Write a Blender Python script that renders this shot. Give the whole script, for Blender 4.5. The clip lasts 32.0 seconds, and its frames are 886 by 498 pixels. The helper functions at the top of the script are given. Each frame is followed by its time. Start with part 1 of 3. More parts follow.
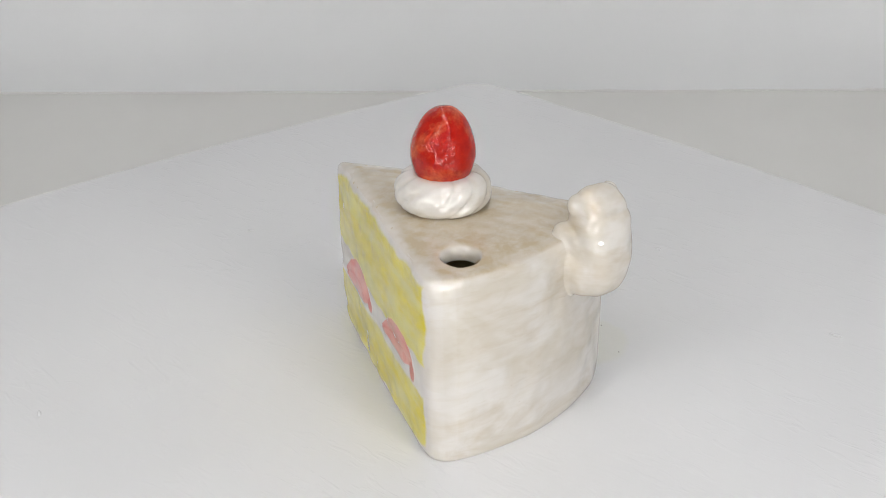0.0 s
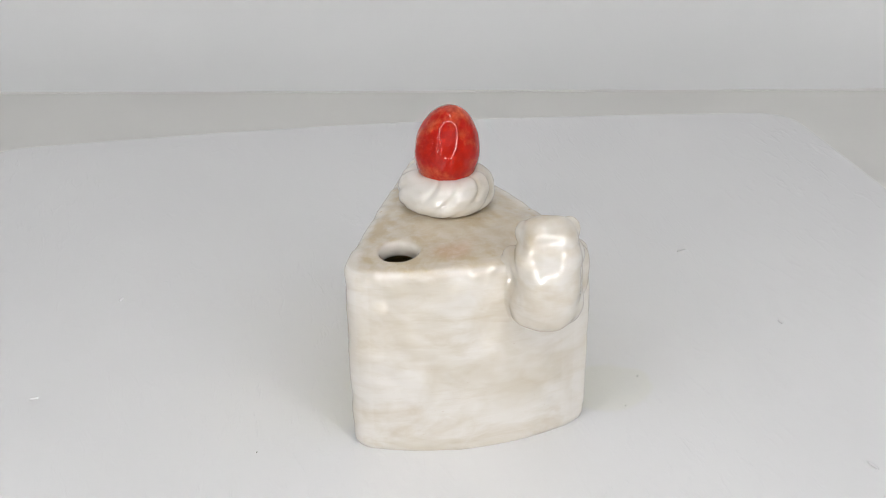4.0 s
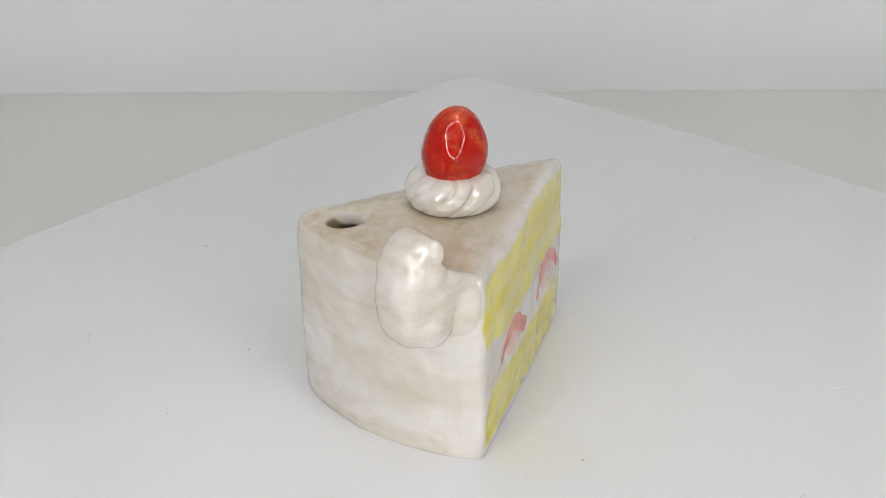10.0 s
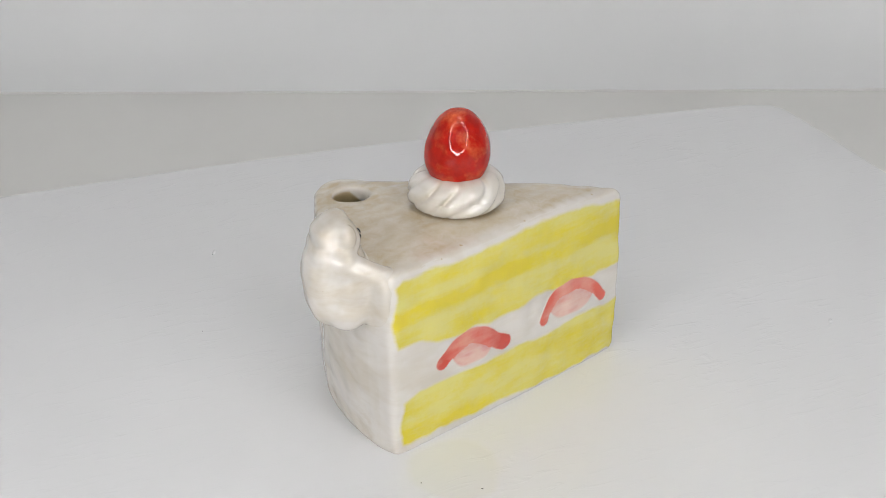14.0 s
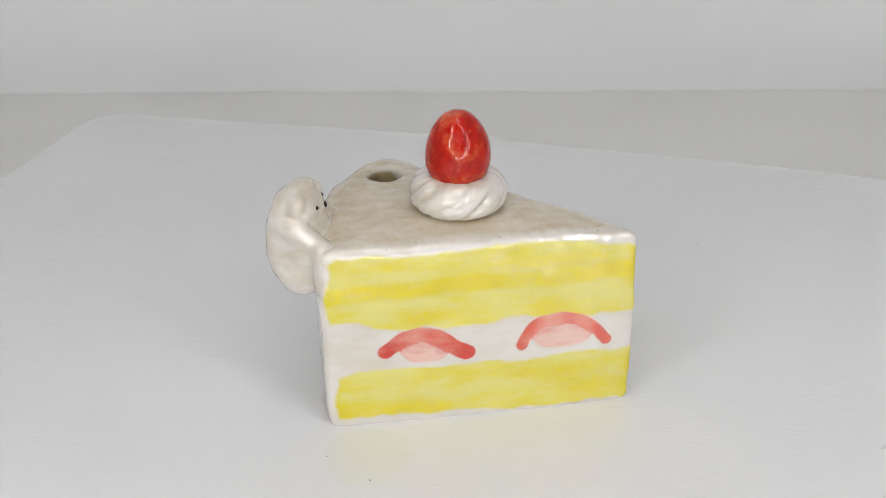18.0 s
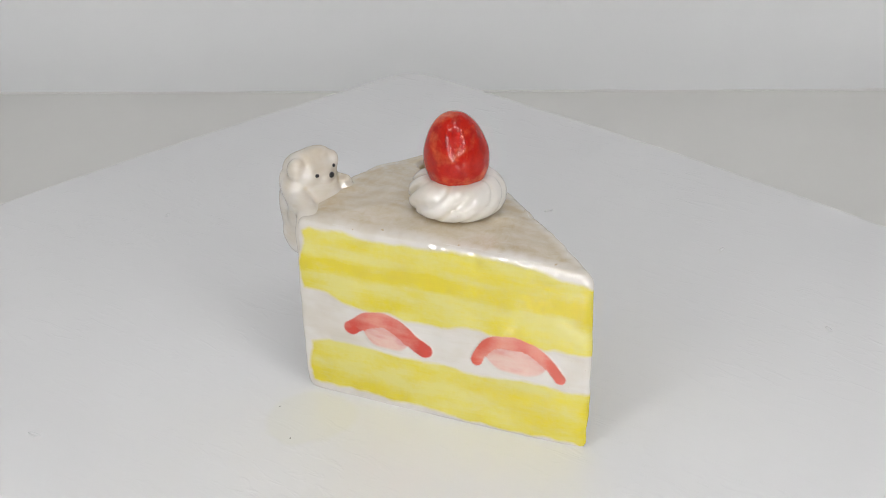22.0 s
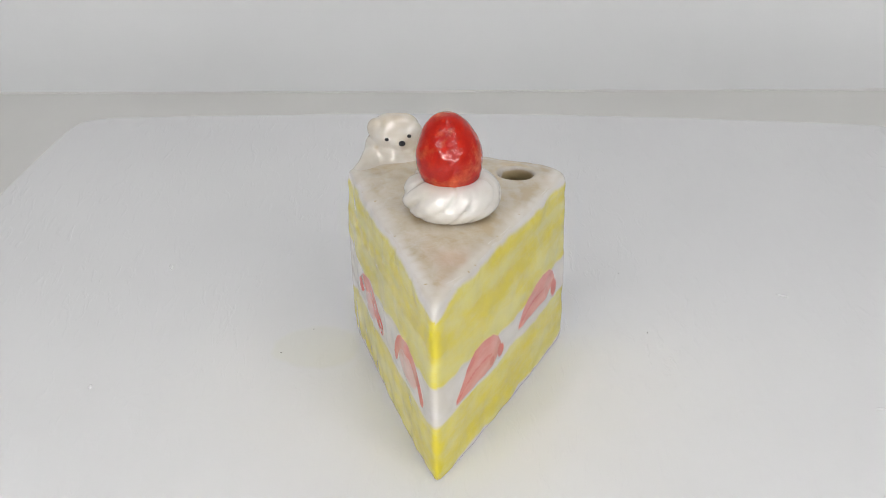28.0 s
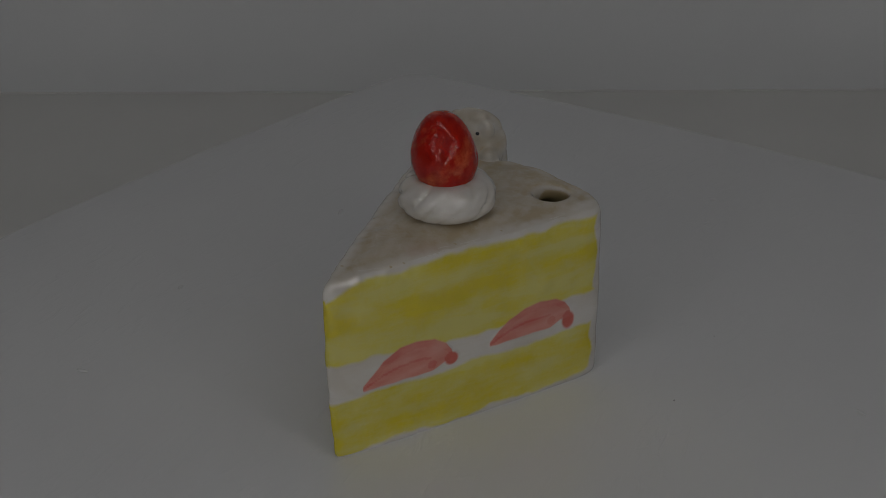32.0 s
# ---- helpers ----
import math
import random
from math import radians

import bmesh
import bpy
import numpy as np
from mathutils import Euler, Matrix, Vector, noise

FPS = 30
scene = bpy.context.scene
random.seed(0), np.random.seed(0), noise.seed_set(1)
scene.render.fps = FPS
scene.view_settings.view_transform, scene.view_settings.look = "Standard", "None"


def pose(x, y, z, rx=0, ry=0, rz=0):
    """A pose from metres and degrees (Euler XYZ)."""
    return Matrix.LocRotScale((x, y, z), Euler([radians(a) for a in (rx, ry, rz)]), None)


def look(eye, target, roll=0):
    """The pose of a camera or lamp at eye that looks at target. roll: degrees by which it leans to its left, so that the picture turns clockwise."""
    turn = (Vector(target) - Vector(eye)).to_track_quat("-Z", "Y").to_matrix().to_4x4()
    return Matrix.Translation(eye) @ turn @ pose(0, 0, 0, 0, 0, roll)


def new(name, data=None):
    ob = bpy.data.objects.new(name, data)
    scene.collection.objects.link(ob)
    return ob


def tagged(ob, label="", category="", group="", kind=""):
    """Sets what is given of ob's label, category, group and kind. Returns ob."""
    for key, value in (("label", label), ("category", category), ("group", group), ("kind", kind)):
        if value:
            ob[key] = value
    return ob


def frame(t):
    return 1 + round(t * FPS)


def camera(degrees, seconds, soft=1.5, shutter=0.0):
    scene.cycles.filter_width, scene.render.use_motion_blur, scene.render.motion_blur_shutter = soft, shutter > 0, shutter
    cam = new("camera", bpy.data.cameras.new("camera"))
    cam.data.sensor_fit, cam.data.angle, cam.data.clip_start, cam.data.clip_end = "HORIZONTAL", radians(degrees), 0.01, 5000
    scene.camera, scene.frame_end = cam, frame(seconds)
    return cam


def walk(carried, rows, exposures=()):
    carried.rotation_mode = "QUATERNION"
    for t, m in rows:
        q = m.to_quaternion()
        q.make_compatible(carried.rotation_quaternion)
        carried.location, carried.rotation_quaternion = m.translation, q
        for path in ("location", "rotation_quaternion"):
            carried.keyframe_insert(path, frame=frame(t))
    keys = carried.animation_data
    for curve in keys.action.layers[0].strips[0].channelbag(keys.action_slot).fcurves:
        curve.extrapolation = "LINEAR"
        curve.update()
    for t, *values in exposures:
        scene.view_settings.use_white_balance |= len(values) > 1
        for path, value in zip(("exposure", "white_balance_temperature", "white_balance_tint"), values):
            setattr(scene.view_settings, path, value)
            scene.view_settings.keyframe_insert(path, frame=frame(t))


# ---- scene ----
from mathutils.bvhtree import BVHTree

U = 0.42  # metres from the turning axis to the camera's foot; all plan numbers of the slice and board are in this unit

cam = camera(37.18, 32.0, 0.95)
EYE = Vector((0.0, -1.0, 0.649)) * U
AHEAD = Vector((-0.00601, 0.88714, -0.46146))
CAMERA_POSE = look(EYE, EYE + AHEAD, -1.1)
walk(cam, [(0.0, CAMERA_POSE), (32.0, CAMERA_POSE)],
     exposures=[(0.0, 0.02), (4.0, 0.01), (11.0, -0.03), (17.0, -0.05), (24.0, -0.05), (28.0, 0.02), (30.4, 0.02), (31.0, -0.52), (31.5, -1.27), (32.0, -2.33)])

# turn of the board about the upright axis: seconds, degrees
TURN = [(0.0, 0.0), (1.0, -8.0), (2.0, -16.0), (3.5, -28.2), (5.5, -44.3), (7.0, -56.4), (8.5, -68.8), (10.0, -81.4),
        (11.0, -89.6), (12.0, -97.4), (13.0, -105.1), (14.5, -116.9), (16.5, -132.9), (18.0, -144.7), (20.0, -160.6),
        (22.0, -176.7), (24.0, -192.8), (25.5, -205.1), (27.5, -221.7), (29.0, -234.4), (30.5, -247.0), (32.0, -259.5)]

# ---- light ----
world = bpy.data.worlds.new("world")
scene.world = world
world.use_nodes = True
world.node_tree.nodes["Background"].inputs[0].default_value = (0.9, 0.95, 1.0, 1)
world.node_tree.nodes["Background"].inputs[1].default_value = 0.3

FLOOR_Z = -0.14 * U


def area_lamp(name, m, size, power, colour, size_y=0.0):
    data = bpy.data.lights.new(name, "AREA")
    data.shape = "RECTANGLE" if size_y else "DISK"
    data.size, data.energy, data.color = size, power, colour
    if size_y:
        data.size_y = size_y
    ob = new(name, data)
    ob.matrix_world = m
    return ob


CEILING_LAMP = 2.0
RING_GLOW = 25.5
FILL_LIGHT = 6.3
area_lamp("ceiling_lamp_light", look((0.05, -0.15, 1.62), (0.05, -0.15, 0)), 0.30, CEILING_LAMP, (1.0, 0.97, 0.93))
# unseen wide fill added behind the camera to lift the wall and slice
area_lamp("fill_light", look((0.0, -1.76, 0.85), (0.0, 0.0, 0.55)), 3.0, FILL_LIGHT, (0.95, 0.975, 1.0), 1.3)


# ---- materials ----
def material(name):
    m = bpy.data.materials.new(name)
    m.use_nodes = True
    t = m.node_tree
    return m, t, t.nodes["Principled BSDF"]


def node(t, kind, **values):
    n = t.nodes.new(kind)
    for key, value in values.items():
        if key in n.inputs:
            n.inputs[key].default_value = value
    return n


def noise_tex(t, scale, detail=4.0, rough=0.55, stretch=(1, 1, 1), distortion=0.0, turn=0.0):
    """Noise in the object's own metres; turned about the upright axis first, then stretched."""
    c = t.nodes.new("ShaderNodeTexCoord")
    mp = t.nodes.new("ShaderNodeMapping")
    mp.vector_type = "TEXTURE"
    mp.inputs["Rotation"].default_value = (0, 0, radians(turn))
    mp.inputs["Scale"].default_value = [1 / v for v in stretch]
    n = node(t, "ShaderNodeTexNoise", Scale=scale, Detail=detail, Roughness=rough, Distortion=distortion)
    t.links.new(c.outputs["Object"], mp.inputs["Vector"])
    t.links.new(mp.outputs["Vector"], n.inputs["Vector"])
    return n.outputs["Fac"]


def ramp(t, fac, stops):
    r = t.nodes.new("ShaderNodeValToRGB")
    e = r.color_ramp.elements
    while len(e) < len(stops):
        e.new(0.5)
    for el, (p, c) in zip(e, stops):
        el.position = p
        el.color = (*c, 1) if len(c) == 3 else c
    t.links.new(fac, r.inputs["Fac"])
    return r.outputs["Color"]


def mix(t, fac, a, b, kind="MIX"):
    n = t.nodes.new("ShaderNodeMix")
    n.data_type, n.blend_type = "RGBA", kind
    for socket, value in ((n.inputs["Factor"], fac), (n.inputs[6], a), (n.inputs[7], b)):
        if isinstance(value, (tuple, float, int)):
            socket.default_value = (*value, 1) if isinstance(value, tuple) and len(value) == 3 else value
        else:
            t.links.new(value, socket)
    return n.outputs[2]


def math_node(t, op, a, b=0.0, clamp=False):
    n = t.nodes.new("ShaderNodeMath")
    n.operation, n.use_clamp = op, clamp
    for socket, value in zip(n.inputs, (a, b)):
        if isinstance(value, (float, int)):
            socket.default_value = value
        else:
            t.links.new(value, socket)
    return n.outputs[0]


def attribute(t, name):
    n = t.nodes.new("ShaderNodeAttribute")
    n.attribute_name = name
    return n.outputs["Fac"]


def bump(t, bsdf, height, strength, distance):
    n = node(t, "ShaderNodeBump", Strength=strength, Distance=distance)
    t.links.new(height, n.inputs["Height"])
    t.links.new(n.outputs["Normal"], bsdf.inputs["Normal"])


CREAM = (0.600, 0.548, 0.462)
TAN = (0.492, 0.398, 0.262)
IVORY = (0.695, 0.662, 0.615)


def cream_colour(t):
    """White glaze over a buff body: whiter where it lies thick, tan where the brush has dragged it thin."""
    broad = noise_tex(t, 34, 3, 0.55, (1, 1, 1.7), 0.6)
    streak = noise_tex(t, 42, 5, 0.62, (0.8, 0.8, 2.4), 0.7)
    fine = noise_tex(t, 110, 4, 0.65, (0.6, 0.6, 3.0), 0.5)
    thick = math_node(t, "MULTIPLY", math_node(t, "MULTIPLY", attribute(t, "thin"), -3.0, True), 0.65)
    base = mix(t, math_node(t, "ADD", ramp(t, broad, [(0.36, (0, 0, 0)), (0.60, (1, 1, 1))]), thick, True), CREAM, IVORY)
    base = mix(t, math_node(t, "MULTIPLY", ramp(t, fine, [(0.48, (0, 0, 0)), (0.75, (1, 1, 1))]), 0.20), base, TAN)
    runny = math_node(t, "MULTIPLY", ramp(t, streak, [(0.50, (0, 0, 0)), (0.68, (1, 1, 1))]), 0.40)
    mottle = math_node(t, "ADD", math_node(t, "MULTIPLY", noise_tex(t, 230, 4, 0.7, (1, 1, 1.5), 0.4), 1.5), 0.25)
    worn = math_node(t, "ADD", runny, math_node(t, "MULTIPLY", attribute(t, "thin"), mottle), True)
    speck = ramp(t, noise_tex(t, 900, 2, 0.5), [(0.755, (0, 0, 0)), (0.80, (0.5, 0.5, 0.5))])
    bare = math_node(t, "SUBTRACT", attribute(t, "thin"), 1.0, True)
    body = mix(t, bare, mix(t, worn, base, TAN), (0.37, 0.285, 0.14))
    return mix(t, speck, body, (0.42, 0.28, 0.17))


def glaze_finish(t, b, relief=0.05):
    b.inputs["Roughness"].default_value = 0.03
    b.inputs["IOR"].default_value = 1.64
    b.inputs["Specular IOR Level"].default_value = 0.85
    b.inputs["Subsurface Weight"].default_value = 0.0
    h = math_node(t, "ADD", noise_tex(t, 190, 2, 0.5), math_node(t, "MULTIPLY", noise_tex(t, 700, 2, 0.5), 0.12))
    bump(t, b, h, relief, 0.0006)
    # drier where the glaze is thin
    dry = math_node(t, "MULTIPLY", math_node(t, "MULTIPLY", attribute(t, "thin"), 1.0, True), 0.24)
    t.links.new(math_node(t, "ADD", dry, 0.03), b.inputs["Roughness"])


def glaze_material():
    m, t, b = material("cream_glaze")
    t.links.new(cream_colour(t), b.inputs["Base Color"])
    glaze_finish(t, b)
    return m


def wash(t, name, pale, strong, under, patchy=1.0):
    """A wash of underglaze colour over what lies under it; the mesh's cover and load give where and how thickly it was brushed."""
    streak = noise_tex(t, 150, 4, 0.65, (0.45, 0.45, 2.2), 0.4)
    fine = noise_tex(t, 520, 3, 0.6)
    grain = math_node(t, "ADD", math_node(t, "MULTIPLY", math_node(t, "SUBTRACT", streak, 0.5), 1.5 * patchy), math_node(t, "MULTIPLY", math_node(t, "SUBTRACT", fine, 0.5), 0.7 * patchy))
    load = math_node(t, "ADD", attribute(t, name + "_load"), grain, True)
    edge = math_node(t, "ADD", attribute(t, name + "_cover"), math_node(t, "MULTIPLY", grain, 0.55), True)
    return mix(t, edge, under, mix(t, load, pale, strong))


def painted_material(name, berry=None):
    m, t, b = material(name)
    colour = wash(t, "yellow", (0.695, 0.635, 0.165), (0.67, 0.555, 0.008), cream_colour(t))
    if berry:
        colour = wash(t, "red", *berry, colour, 0.45)
    t.links.new(colour, b.inputs["Base Color"])
    glaze_finish(t, b)
    return m


def berry_material():
    m, t, b = material("red_glaze")
    patch = noise_tex(t, 80, 4, 0.65, (1, 1, 1), 0.2)
    fine = noise_tex(t, 260, 4, 0.7)
    red = mix(t, ramp(t, fine, [(0.3, (0, 0, 0)), (0.7, (1, 1, 1))]), (0.34, 0.004, 0.001), (0.50, 0.012, 0.002))
    worn = math_node(t, "MULTIPLY", ramp(t, math_node(t, "ADD", patch, attribute(t, "thin")), [(0.53, (0, 0, 0)), (0.76, (1, 1, 1))]), 0.75)
    worn = math_node(t, "MULTIPLY", worn, ramp(t, fine, [(0.28, (0.3, 0.3, 0.3)), (0.6, (1, 1, 1))]))
    t.links.new(mix(t, worn, red, (0.80, 0.20, 0.07)), b.inputs["Base Color"])
    glaze_finish(t, b, 0.09)
    b.inputs["IOR"].default_value = 1.48
    b.inputs["Specular IOR Level"].default_value = 0.48
    # crawled, orange-peel glaze on one flank, smooth on the other
    rough_spot = ramp(t, noise_tex(t, 95, 2, 0.5, (1, 1, 0.7)), [(0.42, (0, 0, 0)), (0.60, (1, 1, 1))])
    crawl = math_node(t, "MULTIPLY", noise_tex(t, 560, 3, 0.55), math_node(t, "MULTIPLY", math_node(t, "MULTIPLY", rough_spot, 1.15), attribute(t, "crawl")))
    first = math_node(t, "ADD", math_node(t, "MULTIPLY", noise_tex(t, 180, 2, 0.5), 0.07), crawl)
    bump(t, b, first, 0.6, 0.0006)
    return m


def board_material():
    """White gloss paint brushed one way: fine ridges, short raised dabs, and one sunken, yellow-tinted spot beside the
    slice.
    """
    m, t, b = material("white_painted_board")
    broad = noise_tex(t, 7, 3, 0.5)
    ridge = noise_tex(t, 400, 3, 0.55, (0.16, 1.0, 1), 0.4, GRAIN)
    dab = ramp(t, noise_tex(t, 190, 3, 0.6, (0.36, 1.2, 1), 0.8, GRAIN), [(0.54, (0, 0, 0)), (0.72, (1, 1, 1))])
    where = ramp(t, noise_tex(t, 11, 3, 0.6, (0.7, 1, 1), 0.5, GRAIN), [(0.40, (0.3, 0.3, 0.3)), (0.66, (1, 1, 1))])
    height = math_node(t, "ADD", math_node(t, "MULTIPLY", ridge, 0.15), math_node(t, "MULTIPLY", dab, math_node(t, "MULTIPLY", where, 0.60)))
    c = t.nodes.new("ShaderNodeTexCoord")
    off = node(t, "ShaderNodeVectorMath")
    off.operation = "DISTANCE"
    off.inputs[1].default_value = (POOL[0] * U, POOL[1] * U, 0)
    t.links.new(c.outputs["Object"], off.inputs[0])
    far = math_node(t, "ADD", off.outputs["Value"], math_node(t, "MULTIPLY", noise_tex(t, 45, 3, 0.5), 0.012))
    pool = ramp(t, math_node(t, "MULTIPLY", far, 1 / (POOL[2] * U)), [(0.88, (0, 0, 0)), (1.0, (1, 1, 1))])
    height = math_node(t, "ADD", height, math_node(t, "MULTIPLY", pool, 0.25))
    white = mix(t, ramp(t, broad, [(0.3, (0, 0, 0)), (0.7, (1, 1, 1))]), (0.735, 0.735, 0.745), (0.77, 0.77, 0.775))
    t.links.new(mix(t, pool, (0.732, 0.731, 0.704), white), b.inputs["Base Color"])
    b.inputs["Roughness"].default_value = 0.22
    bump(t, b, height, 0.27, 0.0009)
    return m


def plain_paint(name, one, two, rough, scale, relief):
    m, t, b = material(name)
    broad = noise_tex(t, scale, 4, 0.55)
    t.links.new(mix(t, ramp(t, broad, [(0.3, (0, 0, 0)), (0.7, (1, 1, 1))]), one, two), b.inputs["Base Color"])
    b.inputs["Roughness"].default_value = rough
    bump(t, b, noise_tex(t, 240, 4, 0.6), relief, 0.0006)
    return m


def glow_material(name, colour, strength):
    m, t, b = material(name)
    b.inputs["Base Color"].default_value = (0.9, 0.9, 0.9, 1)
    b.inputs["Emission Color"].default_value = (*colour, 1)
    b.inputs["Emission Strength"].default_value = strength
    return m


GRAIN = -43.0  # degrees, the way the board was brushed
POOL = (0.126, 0.055, 0.056)  # centre and radius of the yellow-tinted spot

M_CREAM = glaze_material()
M_YELLOW = painted_material("yellow_underglaze")
M_RED = painted_material("red_underglaze", ((0.76, 0.37, 0.28), (0.58, 0.034, 0.017)))
M_ROSE = painted_material("rose_underglaze", ((0.76, 0.39, 0.30), (0.63, 0.085, 0.050)))
M_PINK = painted_material("pink_underglaze", ((0.74, 0.32, 0.26), (0.61, 0.115, 0.085)))
M_BERRY = berry_material()
M_BOARD = board_material()
M_WALL = plain_paint("white_wall_paint", (0.868, 0.873, 0.884), (0.896, 0.900, 0.908), 0.7, 5, 0.15)
M_TABLE = plain_paint("off_white_table_paint", (0.790, 0.781, 0.752), (0.830, 0.822, 0.795), 0.55, 6, 0.2)
M_JOINT = plain_paint("beige_joint_line", (0.76, 0.745, 0.73), (0.84, 0.83, 0.82), 0.7, 30, 0.3)
M_BLACK = plain_paint("black_glaze", (0.012, 0.012, 0.015), (0.02, 0.02, 0.022), 0.2, 300, 0.05)
M_DIRT = plain_paint("grey_dirt", (0.10, 0.095, 0.09), (0.16, 0.15, 0.14), 0.8, 300, 0.1)
M_PLASTIC = plain_paint("black_plastic", (0.02, 0.02, 0.02), (0.03, 0.03, 0.03), 0.4, 60, 0.1)
M_RING = glow_material("ring_tube_glow", (1.0, 0.985, 0.975), RING_GLOW)


# ---- building helpers ----
def mesh_of(name, verts, faces, mat, smooth=True, floats=()):
    me = bpy.data.meshes.new(name)
    me.from_pydata([tuple(v) for v in verts], [], faces)
    me.materials.append(mat)
    for key, values in floats:
        a = me.attributes.new(key, "FLOAT", "POINT")
        a.data.foreach_set("value", np.asarray(values, dtype=np.float32))
    me.polygons.foreach_set("use_smooth", [smooth] * len(me.polygons))
    me.update()
    return me


def part(name, mesh, parent, label=""):
    ob = new(name, mesh)
    ob.parent = parent
    return tagged(ob, label)


def box_mesh(name, lo, hi, mat, bevel=0.0):
    bm = bmesh.new()
    bmesh.ops.create_cube(bm, size=1)
    for v in bm.verts:
        v.co = Vector([lo[i] + (v.co[i] + 0.5) * (hi[i] - lo[i]) for i in range(3)])
    if bevel:
        bmesh.ops.bevel(bm, geom=bm.edges[:], offset=bevel, segments=2, affect="EDGES", profile=0.5)
    me = bpy.data.meshes.new(name)
    bm.to_mesh(me)
    bm.free()
    me.materials.append(mat)
    return me


def remeshed(verts, faces, voxel, smooth_rounds, cutter=None):
    """Closed, overlapping shells fused into one even skin, softened as clay is. Returns coordinates and faces."""
    me = bpy.data.meshes.new("shell")
    me.from_pydata([tuple(v) for v in verts], [], faces)
    ob = new("shell", me)
    other = None
    if cutter:
        cm = bpy.data.meshes.new("cutter")
        cm.from_pydata([tuple(v) for v in cutter[0]], [], cutter[1])
        other = new("cutter", cm)
        b = ob.modifiers.new("cut", "BOOLEAN")
        b.operation, b.object, b.solver = "DIFFERENCE", other, "EXACT"
    r = ob.modifiers.new("skin", "REMESH")
    r.mode, r.voxel_size, r.use_smooth_shade = "VOXEL", voxel, True
    s = ob.modifiers.new("soft", "SMOOTH")
    s.factor, s.iterations = 0.5, smooth_rounds
    bpy.context.view_layer.update()
    out = bpy.data.meshes.new_from_object(ob.evaluated_get(bpy.context.evaluated_depsgraph_get()))
    co = np.empty(len(out.vertices) * 3)
    out.vertices.foreach_get("co", co)
    no = np.empty(len(out.vertices) * 3)
    out.vertices.foreach_get("normal", no)
    polys = [tuple(p.vertices) for p in out.polygons]
    bpy.data.objects.remove(ob)
    if other:
        bpy.data.objects.remove(other)
        bpy.data.meshes.remove(cm)
    bpy.data.meshes.remove(me)
    bpy.data.meshes.remove(out)
    return co.reshape(-1, 3), no.reshape(-1, 3), polys


def wobble(co, no, layers):
    """Pushes points along their normals by noise: layers of (size in metres, height in metres)."""
    out = co.copy()
    for size, height in layers:
        out += no * np.array([noise.noise(Vector(p) / size) for p in co])[:, None] * height
    return out


def rings_to_mesh(rings, close_start=True, close_end=True):
    """Joins closed rings of equal length, with a fan at either end."""
    n = len(rings[0])
    verts = [p for ring in rings for p in ring]
    faces = []
    for i in range(len(rings) - 1):
        for j in range(n):
            k = (j + 1) % n
            faces.append((i * n + j, i * n + k, (i + 1) * n + k, (i + 1) * n + j))
    if close_start:
        verts.append(tuple(np.mean(np.array(rings[0]), axis=0)))
        faces += [(len(verts) - 1, (j + 1) % n, j) for j in range(n)]
    if close_end:
        verts.append(tuple(np.mean(np.array(rings[-1]), axis=0)))
        o = (len(rings) - 1) * n
        faces += [(len(verts) - 1, o + j, o + (j + 1) % n) for j in range(n)]
    return verts, faces


def ellipsoid(centre, radii, axes, n=20, power=2.0):
    """A closed ellipsoid on the three axes given; a higher power squares it."""
    rings = []
    for i in range(1, n):
        a = math.pi * i / n
        ring = []
        for j in range(2 * n):
            b = math.pi * j / n
            p = Vector(centre)
            way = (math.sin(a) * math.cos(b), math.sin(a) * math.sin(b), -math.cos(a))
            size = sum(abs(v) ** power for v in way) ** (-1 / power)
            for v, rad, ax in zip(way, radii, axes):
                p = p + Vector(ax) * (v * rad * size)
            ring.append(tuple(p))
        rings.append(ring)
    return rings_to_mesh(rings)


def joined(shells):
    verts, faces = [], []
    for v, f in shells:
        o = len(verts)
        verts += v
        faces += [tuple(i + o for i in q) for q in f]
    return verts, faces


# ---- setting ----
WALL_TURN = -2.0
wall_y = 1.0897 * U


def setting():
    table = new("floor", box_mesh("floor", (-1.6, -1.8, FLOOR_Z - 0.03), (1.6, 0.62, FLOOR_Z), M_TABLE, 0.002))
    tagged(table, "off-white painted table surface meeting the wall", "table surface", kind="structure")
    back = new("wall_back", box_mesh("wall_back", (-1.7, 0, FLOOR_Z), (1.7, 0.1, 1.7), M_WALL))
    back.matrix_world = pose(0, wall_y, 0, 0, 0, WALL_TURN)
    tagged(back, "plain white painted wall behind the table", "wall", kind="structure")
    for name, lo, hi in (("wall_left", (-1.7, -1.9, FLOOR_Z - 0.03), (-1.6, 0.6, 1.7)), ("wall_right", (1.6, -1.9, FLOOR_Z - 0.03), (1.7, 0.6, 1.7)),
                         ("wall_front", (-1.6, -1.9, FLOOR_Z - 0.03), (1.6, -1.8, 1.7))):
        tagged(new(name, box_mesh(name, lo, hi, M_WALL)), "plain white painted wall", "wall", kind="structure")
    tagged(new("ceiling", box_mesh("ceiling", (-1.7, -1.9, 1.7), (1.7, 0.62, 1.76), M_WALL)), "plain white ceiling", "ceiling", kind="structure")


